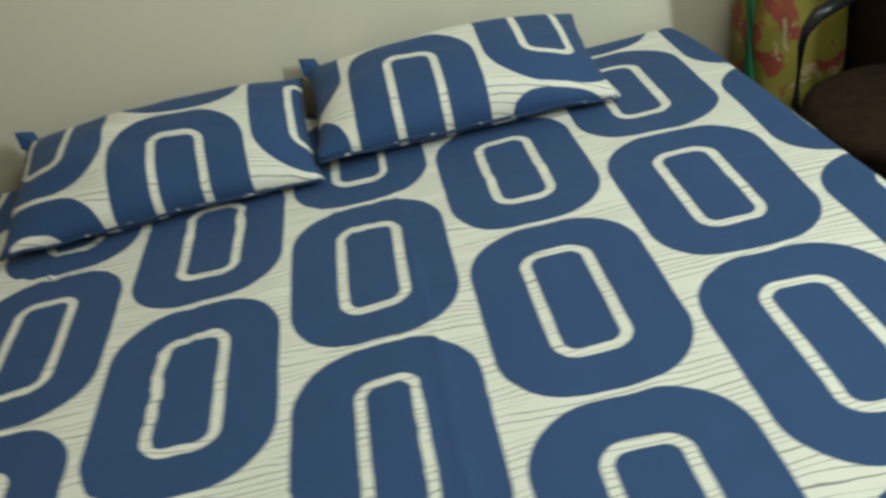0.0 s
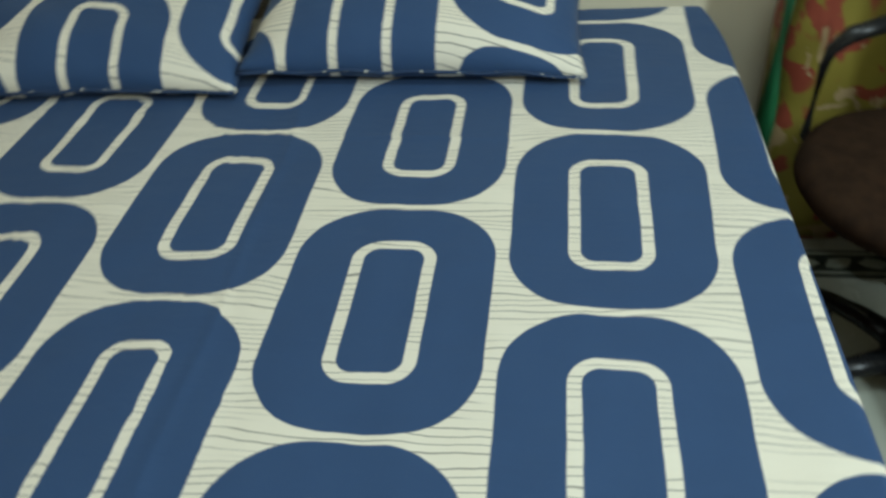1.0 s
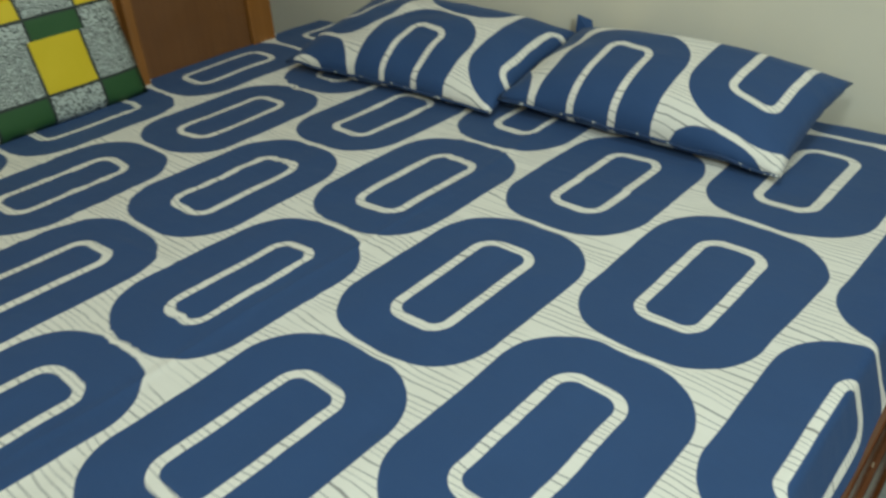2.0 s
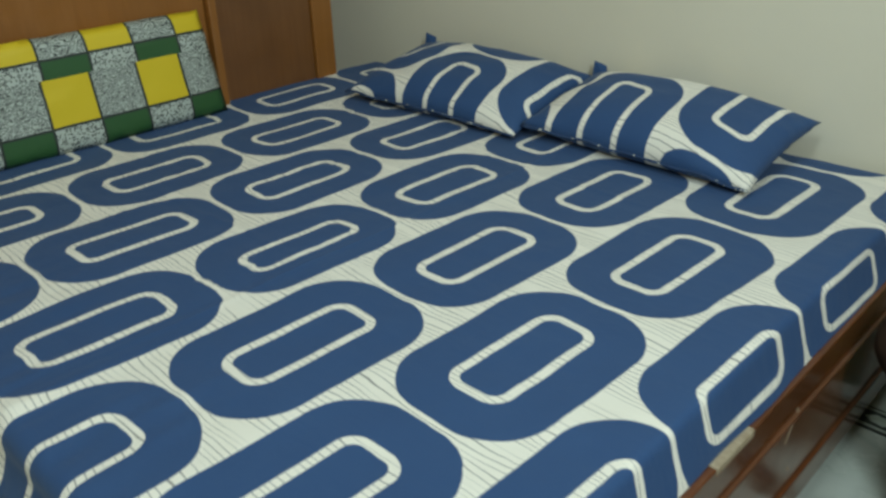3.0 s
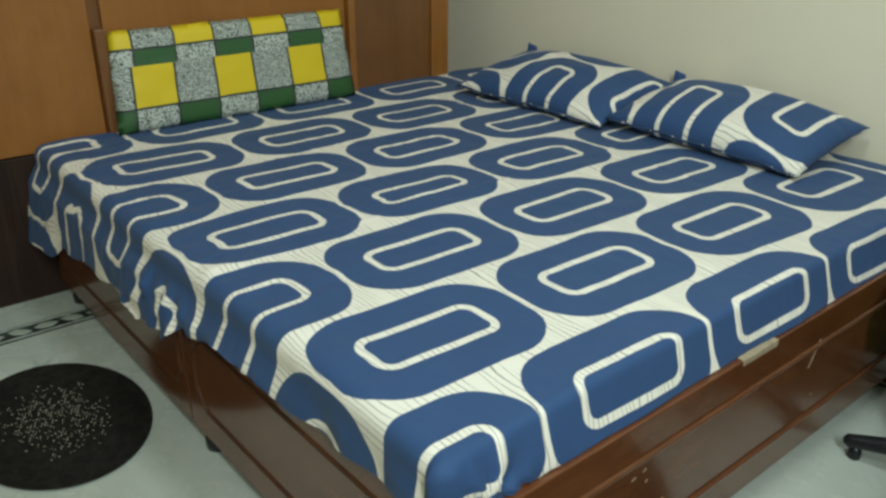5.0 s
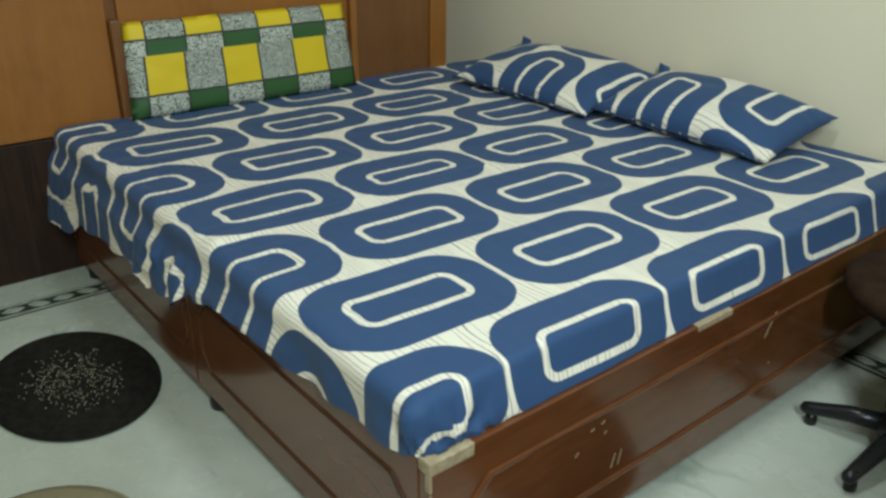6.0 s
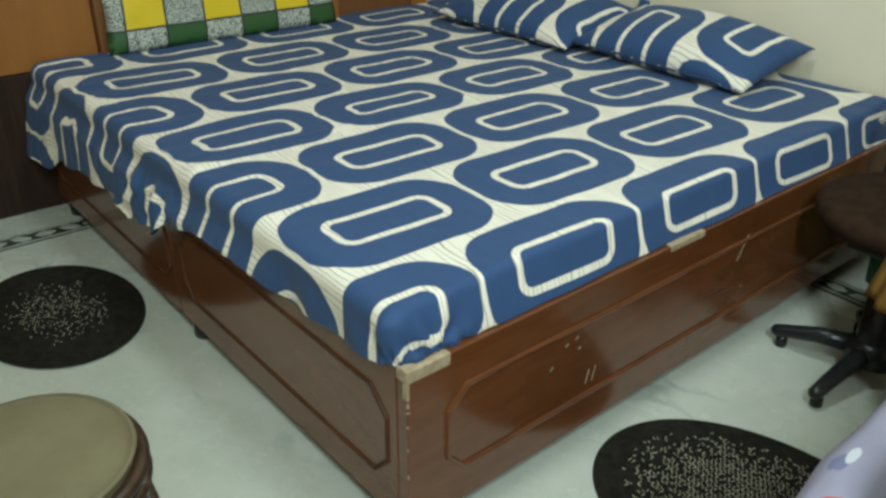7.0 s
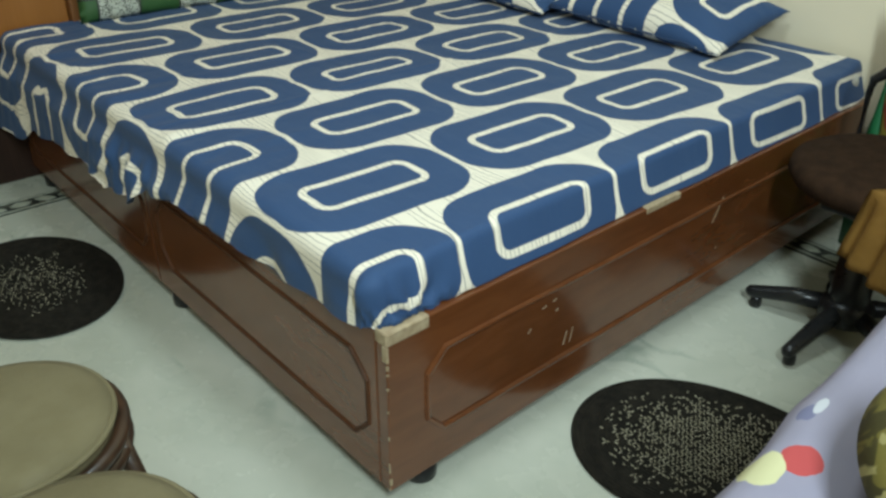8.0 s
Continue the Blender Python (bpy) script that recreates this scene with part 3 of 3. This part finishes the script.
# ---- border let into the floor ----
def floor_border(name, x0, x1, y0, y1):
    """A dark band with pale leaf tiles along it."""
    ob = tagged(mesh_object(name, box(x0, x1, y0, y1, -0.01, 0.003, 0), BORDER), "dark inlaid floor border with pale leaf tiles", "floor border", kind="structure")
    along_x = (x1 - x0) > (y1 - y0)
    n = int(max(x1 - x0, y1 - y0) / 0.075)
    shape = bmesh.new()
    pts = [(-0.034, 0.0), (-0.012, 0.018), (0.016, 0.013), (0.034, 0.0), (0.012, -0.018), (-0.016, -0.013)]
    top = [shape.verts.new((a, b, 0.0045)) for a, b in pts]
    low = [shape.verts.new((a, b, 0.0)) for a, b in pts]
    shape.faces.new(top)
    for k in range(6):
        shape.faces.new((low[k], low[(k + 1) % 6], top[(k + 1) % 6], top[k]))
    me = bpy.data.meshes.new("leaf_tile")
    shape.to_mesh(me)
    shape.free()
    me.materials.append(BORDER_PALE)
    for k in range(n):
        t = new("leaf_tile", me)
        s = 0.0375 + k * 0.075
        t.matrix_world = pose(x0 + s, (y0 + y1) / 2, 0, 0, 0, 0 if k % 2 else 24) if along_x else pose((x0 + x1) / 2, y0 + s, 0, 0, 0, 90 if k % 2 else 66)
        t.parent = ob
    for e in (-1, 1):
        c = ((y0 + y1) if along_x else (x0 + x1)) / 2 + e * 0.033
        edge = box(x0, x1, c - 0.004, c + 0.004, 0.0, 0.0042, 0) if along_x else box(c - 0.004, c + 0.004, y0, y1, 0.0, 0.0042, 0)
        part("edge_strip", edge, BORDER_PALE, ob)


floor_border("floor_border_north", -1.6, 2.5, 1.535, 1.625)
floor_border("floor_border_west", -1.785, -1.70, -2.5, 1.53)


# ---- floor mats ----
def floor_mat(m, sx, sy, seed, sparse, taper=0.0, fine=1.0):
    ob = thing("floor_mat", m, "oval black braided floor mat with straw flecks on the marble", "doormat", "oval mats beside the bed")
    r = random.Random(seed)
    prof = [(0.97, 0.0)]
    for k in range(28):  # coils of the braid
        a = 1.0 - k * 0.035
        prof += [(a, 0.006), (a - 0.010, 0.0088), (a - 0.025, 0.0088), (a - 0.033, 0.0068)]
    braid = lathe(prof + [(0.01, 0.007)], 80, sx, sy)
    for vert in braid.verts:  # narrower towards one end
        vert.co.y *= 1 - taper * vert.co.x / sx
    part("braid", braid, MAT_BLACK, ob, smooth=True)
    verts, faces = [], []
    step = 0.0088
    for p in range(-33, 34):  # straw stitches crossing in a lattice
        for q in range(-26, 27):
            x, y = p * step + r.uniform(-0.001, 0.001), (q + 0.5 * (p % 2)) * step + r.uniform(-0.001, 0.001)
            rad = math.hypot(x / sx, y / sy) + r.uniform(-0.03, 0.03)
            if rad > 0.80 or r.random() < sparse + 1.6 * max(0.0, rad - 0.35):
                continue
            t = Matrix.Translation(Vector((x, y * (1 - taper * x / sx), 0.0084))) @ Matrix.Rotation((0.8 if q % 2 else -0.8) + r.uniform(-0.25, 0.25), 4, "Z")
            l, w = fine * r.uniform(0.0028, 0.0056), fine * r.uniform(0.0005, 0.0009)
            b = len(verts)
            verts += [t @ Vector(c) for c in ((-l, -w, 0), (l, -w, 0), (l, w, 0), (-l, w, 0), (-l * 0.6, 0, 0.0024), (l * 0.6, 0, 0.0024))]
            faces += [(b, b + 1, b + 5, b + 4), (b + 2, b + 3, b + 4, b + 5), (b + 1, b + 2, b + 5), (b + 3, b, b + 4)]
    me = bpy.data.meshes.new("straw_stitches")
    me.from_pydata(verts, [], faces)
    me.materials.append(MAT_STRAW)
    st = new("straw_stitches", me)
    st.parent = ob
    tagged(st, "pale straw stitches", kind="stuff")
    return ob


floor_mat(pose(-1.22, -0.25, 0, 0, 0, 2), 0.288, 0.215, 1, 0.52, 0.0, 0.55)
floor_mat(pose(0.325, 0.628, 0, 0, 0, 35), 0.292, 0.212, 2, 0.10, 0.16)


# ---- stools ----
def stool(m, r, h, label):
    ob = thing("stool", m, label, "stool", "round cushioned stools")
    seat = part("seat", lathe([(r * 0.86, h - 0.045), (r * 0.95, h - 0.035), (r * 0.965, h - 0.016), (r * 0.93, h - 0.003), (r * 0.8, h + 0.006), (r * 0.4, h + 0.012), (0, h + 0.013)], 56), BEIGE_FABRIC, ob, smooth=True)
    for z, k in ((h - 0.012, 0.962), (h - 0.034, 0.965)):
        part("piping", tube([(k * r * math.cos(q * math.tau / 56), k * r * math.sin(q * math.tau / 56), z) for q in range(56)], 0.0045, 8, closed=True), BEIGE_FABRIC, seat, smooth=True)
    for z, k, t in ((h - 0.038, 1.005, 0.012), (h - 0.066, 1.0, 0.013)):
        part("hoop", tube([(k * r * math.cos(q * math.tau / 48), k * r * math.sin(q * math.tau / 48), z) for q in range(48)], t, 10, closed=True), CANE, ob, "bent dark cane hoop", True)
    for k in range(4):
        a = k * math.tau / 4 + 1.0
        c, s = math.cos(a), math.sin(a)
        part("leg", tube([(0.99 * r * c, 0.99 * r * s, h - 0.05), (1.12 * r * c, 1.12 * r * s, h * 0.6), (1.30 * r * c, 1.30 * r * s, 0.0)], [0.013, 0.014, 0.012]), CANE, ob, smooth=True)
    part("stretcher", tube([(0.95 * r * math.cos(q * math.tau / 40), 0.95 * r * math.sin(q * math.tau / 40), h * 0.35) for q in range(40)], 0.008, 8, closed=True), CANE, ob, smooth=True)
    return ob


stool(pose(-0.132, -0.532, 0), 0.154, 0.42, "round stool with beige fabric seat and dark cane frame")
stool(pose(0.222, -0.540, 0), 0.146, 0.47, "small round stool with tan fabric seat and cane frame")

# ---- swivel chair ----
chair = thing("office_chair", pose(0.262, 1.28, 0), "swivel chair with worn brown fabric seat and black plastic base", "chair")
part("seat", lathe([(0.15, 0.355), (0.205, 0.362), (0.222, 0.385), (0.218, 0.408), (0.195, 0.422), (0.1, 0.428), (0, 0.430)], 48, 0.93, 1.0), BROWN_FABRIC, chair, smooth=True).location = (-0.028, 0.062, 0)
part("seat_plate", box(-0.09, 0.09, -0.09, 0.09, 0.325, 0.356, 0.006), BLACK_PLASTIC, chair)
part("column", lathe([(0.046, 0.07), (0.048, 0.10), (0.044, 0.25), (0.028, 0.253), (0.028, 0.33)], 24), BLACK_PLASTIC, chair, smooth=True).location = (0.018, -0.045, 0)
part("hub", lathe([(0.040, 0.042), (0.062, 0.048), (0.064, 0.092), (0.048, 0.110)], 24), BLACK_PLASTIC, chair, smooth=True).location = (0.018, -0.045, 0)
for k in range(5):
    a = math.radians(194 + 72 * k)
    c, s = math.cos(a), math.sin(a)
    leg = part("leg", tube([(0.018 + r * c, -0.045 + r * s, z) for r, z in ((0.03, 0.078), (0.13, 0.066), (0.215, 0.044), (0.230, 0.040), (0.238, 0.036))], [0.025, 0.021, 0.017, 0.016, 0.008], 14), BLACK_PLASTIC, chair, smooth=True)
    part("glide", lathe([(0.012, 0.0), (0.015, 0.003), (0.015, 0.018), (0.011, 0.034)], 16), BLACK_PLASTIC, leg, smooth=True).location = (0.018 + 0.21 * c, -0.045 + 0.21 * s, 0)
part("arm", tube([(-0.06, 0.08, 0.345), (-0.165, 0.225, 0.345), (-0.180, 0.245, 0.37), (-0.178, 0.235, 0.52), (-0.172, 0.230, 0.555), (-0.145, 0.235, 0.58), (-0.05, 0.26, 0.60)], [0.010, 0.010, 0.009, 0.009, 0.012, 0.016, 0.016], 12), BLACK_PLASTIC, chair, "glossy black bent arm", True)
part("back_stem", tube([(0.06, 0.06, 0.34), (0.19, 0.075, 0.36), (0.245, 0.075, 0.44), (0.255, 0.075, 0.60)], 0.016, 10), BLACK_PLASTIC, chair, smooth=True)


def back_pad():
    bm = bmesh.new()
    prof = [(0.55, -0.03), (0.93, -0.026), (1.0, -0.008), (0.99, 0.012), (0.9, 0.026), (0.5, 0.03), (0.0, 0.031)]
    lathe([(0.0, -0.03)] + prof, 40, 0.21, 0.17, bm)
    bm.transform(pose(0.225, 0.075, 0.66, 82, 0, -84))
    return bm


part("backrest", back_pad(), BROWN_FABRIC, chair, smooth=True)


# ---- ochre cloth thrown over the chair seat ----
def draped_cloth(m, w, d, drop, mat, name, label, category):
    bm = bmesh.new()
    n, k = 22, 22
    g = {}
    for i in range(n + 1):
        for j in range(k + 1):
            a, c = i / n, j / k
            x, y = a * w, c * (d + drop)
            over = max(0.0, y - d)
            fold = 0.012 * math.sin(a * 19) * min(1.0, over / 0.05)
            g[i, j] = bm.verts.new((x, -min(y, d) - 0.25 * over + fold, 0.008 - over + 0.006 * smooth_noise(a * 6, c * 6)))
    for i in range(n):
        for j in range(k):
            bm.faces.new((g[i, j], g[i, j + 1], g[i + 1, j + 1], g[i + 1, j]))
    bmesh.ops.solidify(bm, geom=bm.faces[:], thickness=0.003)
    ob = mesh_object(name, bm, mat, True)
    ob.matrix_world = m
    return tagged(ob, label, category)


draped_cloth(pose(0.380, 1.27, 0.43, 0, 0, -32), 0.24, 0.16, 0.16, OCHRE, "towel", "plain ochre cloth hanging off the chair seat", "cloth")


# ---- printed sack beside the bed head ----
def sack_mesh(w, d, h):
    bm = bmesh.new()
    rows = []
    for j in range(15):
        c = j / 14
        s = (0.86 + 0.14 * math.sin(min(1.0, c * 1.6) * math.pi / 2)) * (1 - 0.18 * max(0.0, c - 0.7) / 0.3)
        ring = []
        for k in range(36):
            a = k * math.tau / 36
            ca, sa = math.cos(a), math.sin(a)
            x = math.copysign(abs(ca) ** 0.5, ca) * w / 2 * s
            y = math.copysign(abs(sa) ** 0.6, sa) * d / 2 * s
            q = 0.014 * smooth_noise(x * 9, y * 9, c * 5)
            ring.append(bm.verts.new((x + q, y + q, c * h)))
        rows.append(ring)
    for p, q in zip(rows, rows[1:]):
        for k in range(36):
            bm.faces.new((p[k], p[(k + 1) % 36], q[(k + 1) % 36], q[k]))
    bm.faces.new(rows[0][::-1])
    bm.faces.new(rows[-1])
    return bm


sack = thing("sack", pose(0.178, 1.752, 0, 0, 0, 0), "yellow woven sack with red print and green edge", "sack")
part("bag", sack_mesh(0.25, 0.19, 0.72), SACK, sack, smooth=True)
part("edge_band", tube([(-0.118, -0.05, 0.004), (-0.128, -0.055, 0.3), (-0.122, -0.05, 0.72)], 0.022, 10), GREEN, sack, "plain green edge band", True)

# ---- assumed cupboard for the dark mass in the corner; also cuts bounce light ----
cupboard = thing("cupboard", pose(0.69, 1.66, 0), "assumed dark brown wooden cupboard, also darkening the corner behind the chair", "cupboard")
part("body", box(-0.37, 0.43, -0.20, 0.19, 0.06, 1.75, 0.006), DARKWOOD, cupboard)
part("plinth", box(-0.35, 0.41, -0.18, 0.17, 0.0, 0.06, 0.003), DARKWOOD, cupboard)
part("side_panel", box(-0.378, -0.3705, -0.15, 0.14, 0.14, 1.67, 0.003), DARKWOOD, cupboard)
for y0, y1 in ((-0.362, 0.028), (0.032, 0.422)):
    door = part("door", box(y0, y1, -0.222, -0.2005, 0.08, 1.73, 0.004), DARKWOOD, cupboard)
    part("knob", lathe([(0.006, 0.0), (0.006, 0.012), (0.013, 0.018), (0.010, 0.028), (0.0, 0.030)], 16), BLACK_PLASTIC, door, smooth=True).matrix_world = pose(0.69 + (y1 - 0.03 if y0 < -0.1 else y0 + 0.03), 1.66 - 0.222, 0.95, 90, 0, 0)

# ---- bench with a lavender cover ----
bench = thing("bench", pose(0.628, -0.01, 0, 0, 0, 5.5), "low bench draped with a printed lavender cotton cover", "bench")
part("seat_block", box(0.03, 0.62, -0.26, 0.86, 0.05, 0.53, 0.01), MAHOGANY, bench)


def bench_cover():
    bm = bmesh.new()
    g = {}
    n, k = 40, 60
    for i in range(n + 1):
        for j in range(k + 1):
            x, y = -0.06 + 0.74 * i / n, -0.30 + 1.2 * j / k
            over = max(0.0, 0.02 - x)
            z = 0.548 + 0.006 * smooth_noise(x * 7, y * 7) + 0.003 * smooth_noise(x * 22, y * 18, 3)
            z -= over * 4.0
            g[i, j] = bm.verts.new((max(x, 0.0) + 0.012 * smooth_noise(y * 6, 4) * (over > 0) - 0.002, y, z))
    for i in range(n):
        for j in range(k):
            bm.faces.new((g[i, j], g[i + 1, j], g[i + 1, j + 1], g[i, j + 1]))
    return bm


part("cover", bench_cover(), LAVENDER, bench, smooth=True)


def bolster():
    bm = bmesh.new()
    n, k = 28, 20
    for side in (1, -1):
        g = {}
        for i in range(n + 1):
            for j in range(k + 1):
                a, c = 2 * i / n - 1, 2 * j / k - 1
                full = ((1 - abs(a) ** 2.8) * (1 - abs(c) ** 2.8)) ** 0.55
                g[i, j] = bm.verts.new((a * 0.20 * math.sqrt(1 - 0.38 * c * c), c * 0.18 * math.sqrt(1 - 0.38 * a * a), side * 0.062 * full + 0.008 * smooth_noise(a * 4, c * 4, side) * full))
        for i in range(n):
            for j in range(k):
                q = [g[i, j], g[i + 1, j], g[i + 1, j + 1], g[i, j + 1]]
                bm.faces.new(q if side > 0 else q[::-1])
    bmesh.ops.remove_doubles(bm, verts=bm.verts, dist=0.002)
    return bm


cushion = mesh_object("cushion", bolster(), OLIVE, True)
cushion.matrix_world = pose(0.912, 0.190, 0.620, 0, 0, 31)
tagged(cushion, "olive and gold floral cushion lying on the lavender cover", "cushion")
